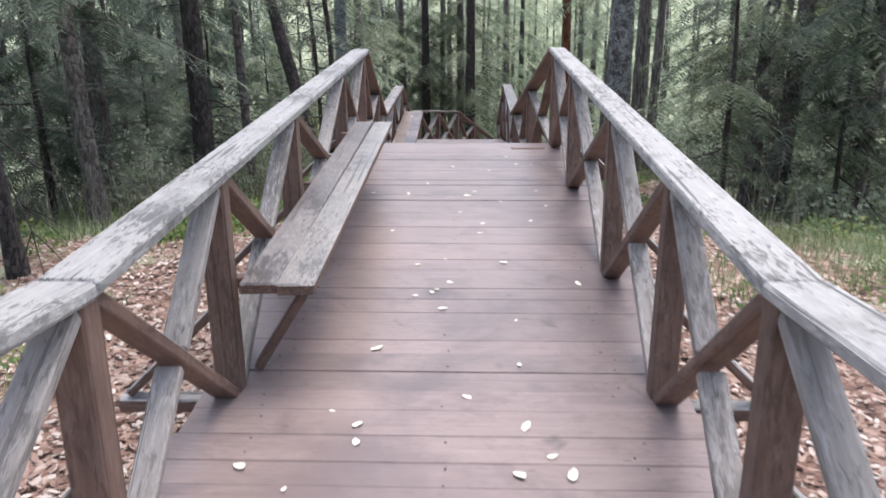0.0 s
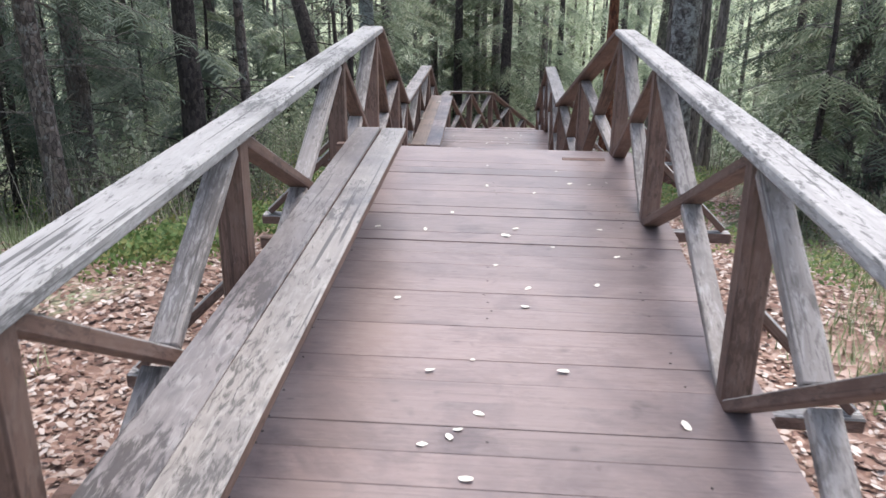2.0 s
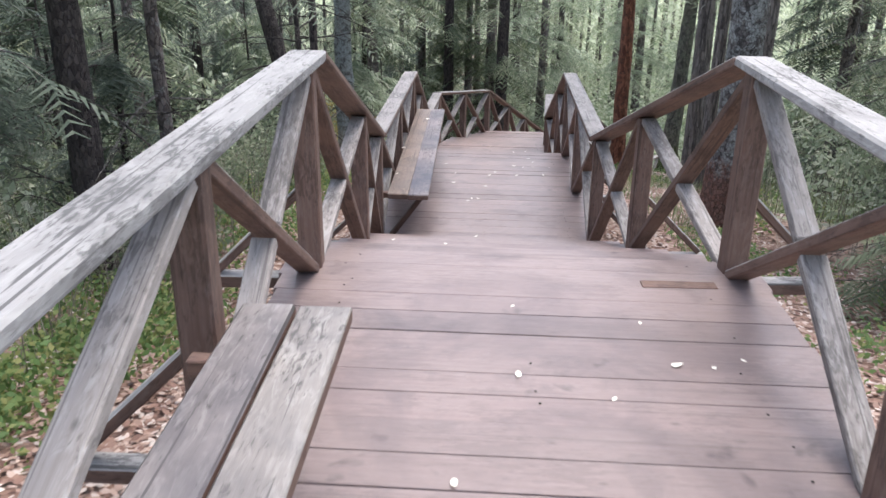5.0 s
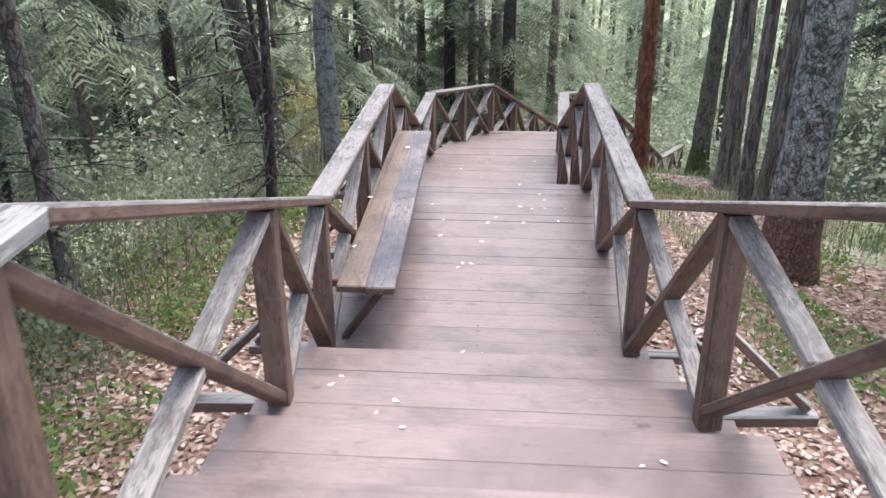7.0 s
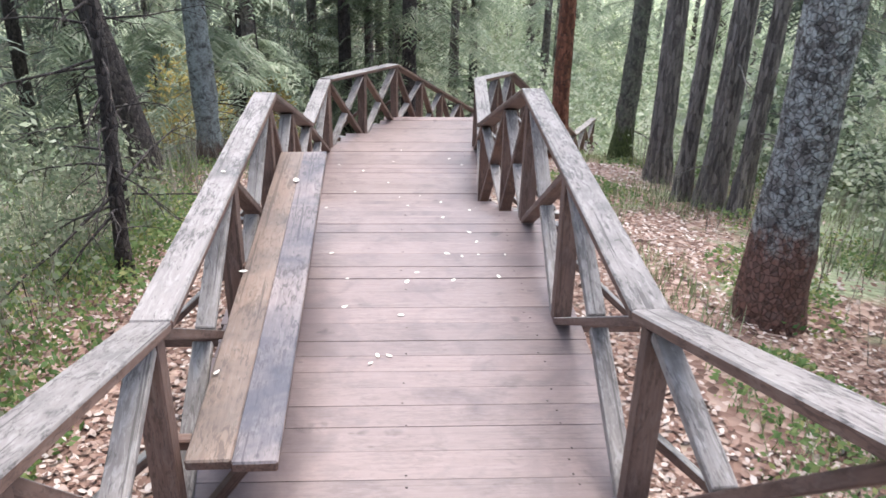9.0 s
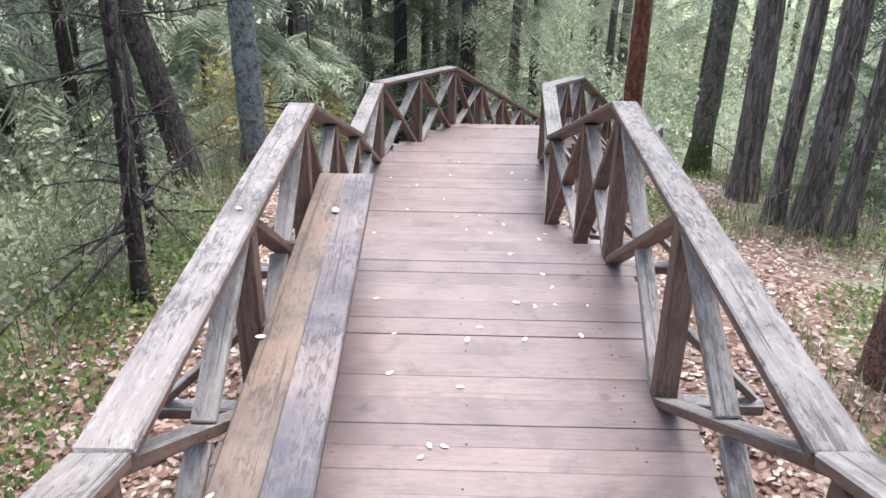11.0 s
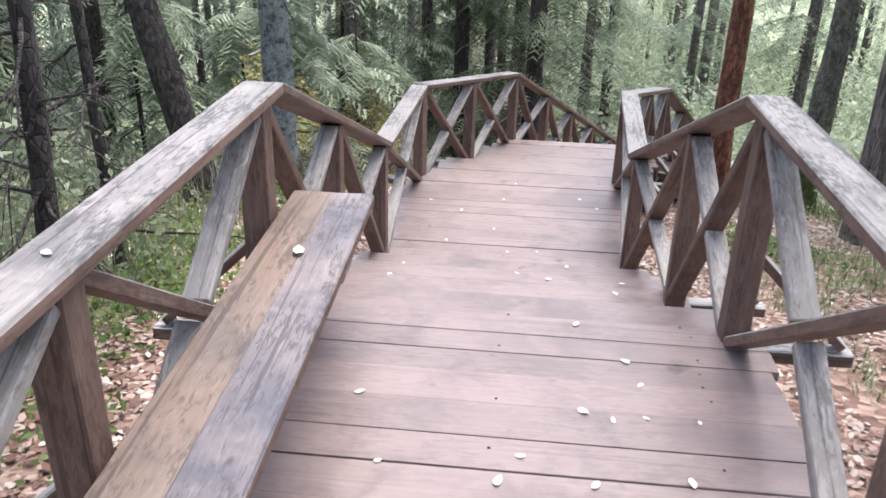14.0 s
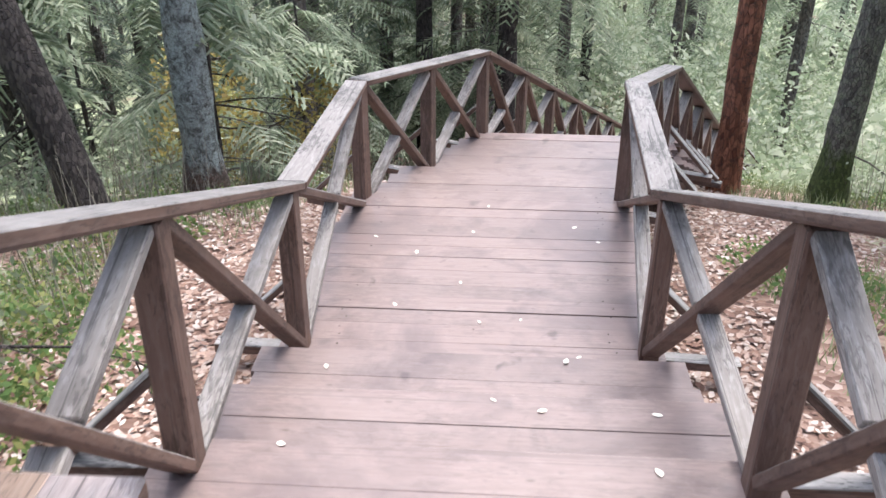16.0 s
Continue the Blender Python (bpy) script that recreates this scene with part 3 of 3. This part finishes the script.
spots, r2 = stand(44, 4.9, 15, 5, 44, (-1, -1, 1), 23, 1.4)
for n, (x, y) in enumerate(spots):
    left = x < 1.2
    if clearing(x, y):
        continue
    tree(x, y, r2.uniform(0.06, 0.17), 10, (r2.uniform(-0.02, 0.02), 0), (BARK, BARK_DARK, BARK)[n % 3], (NEEDLE_DARK if n % 2 else NEEDLE) if left else (NEEDLE if y < 20 else (None if n % 2 else NEEDLE_LIT)),
         r2.uniform(0.9, 2.0), r2.uniform(1.3, 2.1), 10, 0.85, SPRUCE, 100 + n, 0.2)
spots, r2 = stand(16, 6.5, 20, 17, 46, (1,), 91, 1.8)
for n, (x, y) in enumerate(spots):
    if n % 3 and clearing(x, y):
        continue
    tree(x, y, r2.uniform(0.06, 0.14), 6.5, (r2.uniform(-0.02, 0.02), 0), (BARK, BARK_MOSS, BARK_GREY)[n % 3], NEEDLE_LIT if n % 3 == 0 else None, r2.uniform(1.6, 2.6), r2.uniform(1.2, 1.8), 6, 0.6, SPRUCE, 300 + n, 0.2)
# Past y 20 the needles are lighter, haze and light put into their colour.
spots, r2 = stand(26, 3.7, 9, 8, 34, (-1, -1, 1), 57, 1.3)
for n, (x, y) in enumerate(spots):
    tree(x, y, r2.uniform(0.03, 0.05), r2.uniform(3.0, 4.5), (0, 0), BARK_DARK, (NEEDLE_DARK if x < 1.2 else NEEDLE) if y < 20 else NEEDLE_LIT, 0.35, r2.uniform(0.8, 1.2), 4, 0.9, "young green spruce with branches to the ground", 200 + n, 0.1, zone=2.4)


# ---- the wood in the distance, one mass ----
def far_woods(name, label, count, box, mat, seed, keep):
    r, bm = random.Random(seed), bmesh.new()
    verts, faces = [], []
    for n in range(count):
        x, y = r.uniform(box[0], box[1]), r.uniform(box[2], box[3])
        if not keep(x, y):
            continue
        z = ground_z(x, y)
        h = max(6.5, 0.5 - z) + r.uniform(0.0, 2.5)
        ring_tube(bm, [Vector((x, y, z - 0.2)), Vector((x + r.uniform(-0.2, 0.2), y, z + h * 0.5)), Vector((x, y, z + h))], [r.uniform(0.09, 0.17), 0.09, 0.02], 6)
        low, wide = r.uniform(0.2, 1.6), r.uniform(1.2, 2.0)
        for k in range(r.randrange(80, 115)):
            g = r.random() ** 1.15
            a, d = r.uniform(0, 6.28), wide * (1.05 - 0.9 * g) * r.uniform(0.35, 1.0)
            way = Vector((math.cos(a), math.sin(a), r.uniform(-0.9, 0.0)))
            spray(verts, faces, Vector((x + math.cos(a) * d, y + math.sin(a) * d, z + low + (h - low) * g)), way, r.uniform(0.5, 0.95), r, 0.5, 0.2)
    wood_mass = thing(name, (box[0], box[2], ground_z(box[0], box[2])), label, "forest", kind="stuff")
    part("trunks", mesh_of(bm, "trunks", BARK), wood_mass, Matrix.Identity(4))
    me = bpy.data.meshes.new("crowns")
    me.from_pydata([tuple(v) for v in verts], [], faces)
    me.materials.append(mat)
    part("crowns", me, wood_mass, Matrix.Identity(4))


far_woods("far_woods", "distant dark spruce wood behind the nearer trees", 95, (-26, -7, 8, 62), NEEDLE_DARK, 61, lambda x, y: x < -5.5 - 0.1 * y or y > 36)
# The next two masses carry haze and bright light in their leaf colour.
far_woods("far_woods", "distant green spruce wood beyond the walkway", 75, (-7, 16, 40, 74), BUSH_LIT, 62, lambda x, y: True)
far_woods("far_woods", "distant green bushy wood at the clearing's side, light and haze in its colour", 60, (12, 42, 26, 72), BUSH_LIT, 63, lambda x, y: x > 14 or y > 40)


# ---- undergrowth, litter, grass ----
def scatter(name, label, category, mat, count, place, leaf, seed):
    """Many small leaves in one mesh of kind stuff. place(r) gives a point or None, leaf(r) the corners about it."""
    r = random.Random(seed)
    verts, faces = [], []
    while len(faces) < count:
        p = place(r)
        if p is None:
            continue
        quad = leaf(r)
        i = len(verts)
        verts.extend(tuple(p + q) for q in quad)
        faces.append(tuple(range(i, i + len(quad))))
    me = bpy.data.meshes.new(name)
    me.from_pydata(verts, [], faces)
    me.materials.append(mat)
    return tagged(new(name, me), label, category, kind="stuff")


def flat_leaf(size, tilt):
    def make(r):
        s, an = size * r.uniform(0.6, 1.3), r.uniform(0, 6.28)
        u = Vector((math.cos(an), math.sin(an), r.uniform(-tilt, tilt)))
        v = Vector((-math.sin(an), math.cos(an), r.uniform(-tilt, tilt))) * 0.62
        return [-u * s, (-u * 0.2 + v) * s, (u * 0.5 + v * 0.7) * s, u * s, (u * 0.3 - v * 0.9) * s, (-u * 0.4 - v * 0.8) * s]
    return make


def any_leaf(size):
    def make(r):
        s = size * r.uniform(0.5, 1.3)
        u = Vector((r.uniform(-1, 1), r.uniform(-1, 1), r.uniform(-0.8, 0.8))).normalized()
        v = u.orthogonal().normalized() * 0.5
        return [-u * s, v * s, u * s, -v * s]
    return make


def blade(r):
    h, an = r.uniform(0.08, 0.24), r.uniform(0, 6.28)
    d = Vector((math.cos(an), math.sin(an), 0))
    b = Vector((-d.y, d.x, 0)) * 0.006
    return [-b, b, d * h * 0.5 + Vector((0, 0, h))]


def litter_place(r):
    y = r.uniform(1.5, 27)
    d = abs(r.gauss(0, 1.9)) + 0.3
    x = walk_x(y) + r.choice((-1, 1)) * d
    if noise.noise((x * 0.5, y * 0.5, 20.0)) > 0.28 and d > 2.0:
        return None
    return Vector((x, y, ground_z(x, y) + r.uniform(0.008, 0.035)))


scatter("leaf_litter", "thick litter of brown and pale fallen leaves", "fallen leaves", LITTER, 108000, litter_place, flat_leaf(0.025, 0.4), 5)


def grass_place(r):
    y, x = r.uniform(2, 30), 0
    x = walk_x(y) + r.choice((-1, 1)) * r.uniform(2.1, 7.5)
    if noise.noise((x * 0.5, y * 0.5, 20.0)) < 0.12 + r.uniform(-0.1, 0.1):
        return None
    return Vector((x, y, ground_z(x, y) - 0.01))


scatter("grass", "tufts of yellow-green grass on the forest floor", "grass", GRASS, 26000, grass_place, blade, 6)


def clumps(centres):
    def place(r):
        x, y, s, h = centres[r.randrange(len(centres))]
        a, d = r.uniform(0, 6.28), s * math.sqrt(r.random())
        px, py = x + math.cos(a) * d, y + math.sin(a) * d
        top = h * (1 - 0.6 * (d / s) ** 2)
        return Vector((px, py, ground_z(px, py) + top * r.random() ** 0.7))
    return place


r3 = random.Random(77)
low = [(walk_x(y) + s * r3.uniform(2.3, 7), y, r3.uniform(0.25, 0.6), r3.uniform(0.15, 0.4)) for y in np.arange(4, 32, 0.32) for s in (-1, 1)]
low += [(-1.0 + r3.uniform(-0.6, 0.3), y, 0.4, 0.32) for y in np.arange(8.0, 11.6, 0.14)]
low += [(-1.6 + r3.uniform(-0.8, 0.5), y, 0.35, 0.25) for y in np.arange(19, 23, 0.3)]
low += [(-1.1 + r3.uniform(-0.9, 0.45), y, 0.38, 0.36) for y in np.arange(12.5, 18.6, 0.2)]
scatter("low_shrubs", "low green bilberry shrubs on the forest floor", "undergrowth", SHRUB, 62000, clumps(low), any_leaf(0.028), 8)
def dry_stem(r):
    h, a, k = r.uniform(0.25, 1.0), r.uniform(0, 6.28), r.uniform(0.05, 0.7)
    d = Vector((math.cos(a), math.sin(a), 0))
    b = Vector((-d.y, d.x, 0)) * r.uniform(0.003, 0.006)
    return [-b, b, b * 0.3 + d * h * k + Vector((0, 0, h)), -b * 0.3 + d * h * k + Vector((0, 0, h))]


def stem_place(r):
    y = r.uniform(9, 30)
    x = walk_x(y) - 2.3 - abs(r.gauss(0, 2.2)) if r.random() < 0.7 else walk_x(y) + 3.4 + abs(r.gauss(0, 2.5))
    return Vector((x, y, ground_z(x, y) - 0.02))


scatter("dry_stems", "thin dry grey-brown stems and grasses", "undergrowth", DRY, 5200, stem_place, dry_stem, 12)
tall = [(walk_x(y) + s * r3.uniform(4.2, 15), y, r3.uniform(0.5, 1.2), r3.uniform(0.6, 2.2)) for y in np.arange(12, 46, 0.3) for s in (-1, 1, 1)]
tall += [(r3.uniform(-4, 9), r3.uniform(30, 46), r3.uniform(0.6, 1.3), r3.uniform(1.2, 3.2)) for _ in range(110)]
tall += [(r3.uniform(7, 26), r3.uniform(18, 48), r3.uniform(0.8, 1.6), r3.uniform(1.0, 3.0)) for _ in range(120)]
far = [(r3.uniform(-6, 24), r3.uniform(30, 52), r3.uniform(0.9, 1.8), r3.uniform(1.2, 3.8)) for _ in range(170)]
far += [(r3.uniform(6.5, 24), r3.uniform(20, 34), r3.uniform(0.8, 1.6), r3.uniform(0.8, 2.6)) for _ in range(90)]
side = [(-1.3 - abs(r3.gauss(0, 1.6)), y, r3.uniform(0.3, 0.7), r3.uniform(0.5, 1.7)) for y in np.arange(11.5, 18, 0.16)]
scatter("saplings", "thin grey-green saplings and undergrowth beside the walkway", "undergrowth", NEEDLE, 13000, clumps(side), any_leaf(0.03), 15)
golden = [(-2.4, 24.6, 0.7, 2.6), (-1.2, 25.4, 0.6, 2.2), (-3.1, 25.8, 0.8, 2.8)]
scatter("autumn_bushes", "bushes with thin yellow and brown autumn leaves", "undergrowth", AUTUMN, 3600, clumps(golden), any_leaf(0.05), 16)
# Both bush masses have the open light mixed into their leaf colour.
scatter("far_bushes", "distant green bushes under the trees, coloured pale for haze and light", "undergrowth", BUSH_LIT, 70000, clumps(far), any_leaf(0.10), 14)
scatter("bushes", "yellow-green bushes between the trees, brightened in colour as if lit", "undergrowth", BUSH_LIT, 130000, clumps(tall), any_leaf(0.055), 9)


# ---- fallen leaves on the boards ----
def leaf_mesh(seed):
    r, bm = random.Random(seed), bmesh.new()
    ring = []
    for k in range(9):
        an = 2 * math.pi * k / 9
        rad = 0.022 * (1.25 if k == 0 else 0.85 + 0.2 * r.random())
        ring.append(bm.verts.new((math.cos(an) * rad * 1.2, math.sin(an) * rad * 0.8, 0.004 + r.uniform(0, 0.006))))
    mid = bm.verts.new((0, 0, 0.002))
    for a, b in zip(ring, ring[1:] + ring[:1]):
        bm.faces.new((mid, a, b))
    return mesh_of(bm, "fallen_leaf", LEAF)


# ---- decks and flights, board by board ----
def edge(line, y):
    for a, b in zip(line, line[1:]):
        if y <= b.y:
            return a.x + (b.x - a.x) * (y - a.y) / (b.y - a.y)
    return line[-1].x


OVERHANG = 0.19  # the boards run on under the posts and past them


def board(name, y0, y1, z, parent):
    """A board across the walk between y0 and y1 with its top at z."""
    ym = (y0 + y1) / 2
    l, r = edge(LEFT, ym) - OVERHANG, edge(RIGHT, ym) + OVERHANG
    zz = z + rng.uniform(-0.003, 0.002)
    p0 = Vector((l + rng.uniform(-0.02, 0.02), ym + rng.uniform(-0.003, 0.003), zz - 0.02))
    p1 = Vector((r + rng.uniform(-0.02, 0.02), ym + rng.uniform(-0.003, 0.003), zz - 0.02))
    gap = rng.choice((0.0004, 0.0004, 0.001, 0.0016, 0.003, 0.007))  # a third of the joints are tight
    return timber(name, p0, p1, y1 - y0 - gap, 0.04, parent, (DECK, DECK), bevel=0.0006 if gap < 0.0006 else 0.002)


DECKS = []


def deck(y0, y1, z, label):
    d = thing("deck", (edge(LEFT, y0), y0, z), label, "deck", "walkway decks", "structure")
    DECKS.append(d)
    y = y1
    while y > y0 + 0.05:
        w = min(rng.choice((0.15, 0.165, 0.18, 0.19)), y - y0)
        board("plank", y - w, y, z, d)
        y -= w
    n = max(2, round((y1 - y0) / 1.5))
    for k in range(n + 1):
        yy = y0 + 0.1 + (y1 - y0 - 0.2) * k / n
        timber("joist", (edge(LEFT, yy) - 0.12, yy, z - 0.085), (edge(RIGHT, yy) + 0.12, yy, z - 0.085), 0.09, 0.09, d, (SIDE, SIDE))
    for x in (0.12, 0.5, 0.88):
        a = Vector((edge(LEFT, y0) * (1 - x) + edge(RIGHT, y0) * x, y0 + 0.02, z - 0.175))
        b = Vector((edge(LEFT, y1) * (1 - x) + edge(RIGHT, y1) * x, y1 - 0.02, z - 0.175))
        timber("bearer", a, b, 0.09, 0.09, d, (SIDE, SIDE))


def flight(y0, z0, y1, z1, risers, label):
    """Broad wooden steps from the edge y0 at z0 down to z1; the last riser stands at y1."""
    s = thing("stairs", (edge(LEFT, y0), y0, z1), label, "stairs", "walkway flights", "structure")
    run, rise = (y1 - y0) / (risers - 1), (z0 - z1) / risers
    for k in range(1, risers):
        a, b, z = y0 + run * (k - 1), y0 + run * k, z0 - rise * k
        n = max(2, round((run + 0.03) / 0.2))
        for i in range(n):
            w = (run + 0.03) / n
            board("tread_board", b - w * (i + 1), b - w * i, z, s)
    for k in range(risers):
        yy, z = y0 + run * k - 0.03, z0 - rise * k
        timber("riser", (edge(LEFT, yy) - 0.08, yy, z - 0.04 - (rise - 0.04) / 2), (edge(RIGHT, yy) + 0.08, yy, z - 0.04 - (rise - 0.04) / 2), 0.03, rise - 0.045, s, (SIDE, SIDE))
    for x in (-0.05, 0.5, 1.05):
        a = Vector((edge(LEFT, y0) * (1 - x) + edge(RIGHT, y0) * x, y0 - 0.05, z0 - 0.36))
        b = Vector((edge(LEFT, y1) * (1 - x) + edge(RIGHT, y1) * x, y1 + 0.1, z1 - 0.20))
        timber("stringer", a, b, 0.05, 0.2, s, (SIDE, SIDE))


deck(2.30, 8.93, -0.058, "reddish-brown plank deck strewn with pale leaves")
deck(11.58, 15.15, -1.21, "reddish-brown plank deck strewn with pale leaves")
deck(17.58, 20.1, -2.36, "reddish-brown plank deck where the walkway bends")
flight(-0.1, 0.20, 2.28, -0.058, 3, "shallow wooden steps leading onto the deck")
flight(8.93, -0.058, 11.58, -1.21, 5, "broad reddish-brown wooden steps")
flight(15.15, -1.21, 17.58, -2.36, 5, "broad reddish-brown wooden steps")
flight(20.1, -2.36, 22.2, -2.75, 4, "low broad wooden steps round the bend")
flight(22.2, -2.75, 28.7, -5.93, 17, "far wooden steps going down among the trees")
flight(28.7, -5.93, 31.2, -6.35, 4, "far wooden steps going down among the trees")

leaf_kinds = [leaf_mesh(k) for k in range(5)]
r4 = random.Random(11)


def step_height(y):
    for y0, z0, y1, z1, n in ((8.93, -0.058, 11.58, -1.21, 5), (15.15, -1.21, 17.58, -2.36, 5)):
        if y0 <= y < y1:
            return z0 - (z0 - z1) / n * (1 + int((y - y0) / ((y1 - y0) / (n - 1))))
    return -0.058 if y < 10 else -1.21 if y < 16 else -2.36


LYING = ((1.5, 4.44), (1.84, 5.17), (2.24, 4.81), (1.34, 4.62), (1.21, 3.95), (1.32, 5.13), (1.63, 3.49), (1.21, 3.26), (1.22, 3.13), (1.86, 3.26),
         (1.94, 3.05), (1.82, 2.93), (2.0, 2.93), (0.83, 2.96), (1.86, 3.79), (1.14, 6.82), (1.66, 6.88), (1.61, 6.75), (0.86, 6.84), (1.47, 7.78),
         (1.61, 14.5), (1.83, 14.69), (1.71, 14.46), (0.82, 14.51), (0.95, 14.15), (1.4, 14.23), (1.63, 14.12), (1.33, 14.1), (1.29, 13.69), (0.95, 13.79),
         (1.53, 18.26), (1.29, 18.22), (1.32, 19.8), (1.22, 19.37), (0.85, 19.05), (0.78, 18.38), (0.92, 17.01), (1.73, 16.52), (0.98, 16.43))


def lay_leaf(k, x, y, z, s, on):
    ob = new("fallen_leaf", leaf_kinds[k % 5])
    ob.matrix_basis = pose(x, y, z + 0.002, r4.uniform(-8, 8), r4.uniform(-8, 8), r4.uniform(0, 360)) @ Matrix.Diagonal((s, s, s, 1))
    tagged(ob, f"small pale yellow fallen leaf on the {on}", "leaf", "leaves on the boards")


for k, (x, y) in enumerate(LYING):
    lay_leaf(k, x, y, step_height(y), r4.uniform(0.7, 1.15) if y < 10 else r4.uniform(0.5, 0.85), "boards")
for k in range(70):
    y = r4.uniform(2.5, 19.6)
    x = edge(LEFT, y) + 0.1 + (edge(RIGHT, y) - edge(LEFT, y) - 0.2) * r4.random()
    if (3.4 < y < 7.3 or 11.8 < y < 15.2) and x < edge(LEFT, y) + 0.42:
        continue
    lay_leaf(k, x, y, step_height(y), r4.uniform(0.4, 0.85), "boards")
for k, (x, y, s) in enumerate(((0.60, 14.6, 1.2), (0.46, 13.32, 0.8), (0.50, 12.4, 0.6))):
    lay_leaf(k, x, y, -0.716, s, "bench")
lay_leaf(2, 0.36, 13.56, -0.25, 0.6, "handrail")
lay_leaf(3, 0.55, 6.2, 0.892, 0.8, "handrail")


# ---- nail heads in the boards, and a patch let into the deck ----
def nails(y0, y1, z, parent):
    bm, r = bmesh.new(), random.Random(int(y0 * 10))
    y = y1 - 0.045
    while y > y0:
        for f in (0.06, 0.5, 0.94):
            for d in (-0.04, 0.04):
                if r.random() < (0.8 if f == 0.5 else 0.45):
                    continue
                x = edge(LEFT, y) * (1 - f) + edge(RIGHT, y) * f + r.uniform(-0.03, 0.03)
                c = Vector((x, y + d + r.uniform(-0.01, 0.01), z + 0.003)) - WORLD[parent].translation
                ring = [bm.verts.new(c + Vector((math.cos(a) * 0.006, math.sin(a) * 0.006, 0))) for a in (0, 1.05, 2.1, 3.14, 4.19, 5.24)]
                bm.faces.new(ring)
        y -= 0.178
    tagged(part("nail_heads", mesh_of(bm, "nail_heads", BARK_DARK), parent, label="rusty dark nail heads"), kind="stuff")


for d, (y0, y1, z) in zip(DECKS, ((2.30, 8.93, -0.058), (11.58, 15.15, -1.21), (17.58, 20.1, -2.36))):
    nails(y0, y1, z, d)
timber("patch_board", (2.03, 8.62, -0.058), (2.36, 8.63, -0.058), 0.07, 0.012, DECKS[0], (SIDE, SIDE), bevel=0.002, label="reddish-brown patch let into the deck")
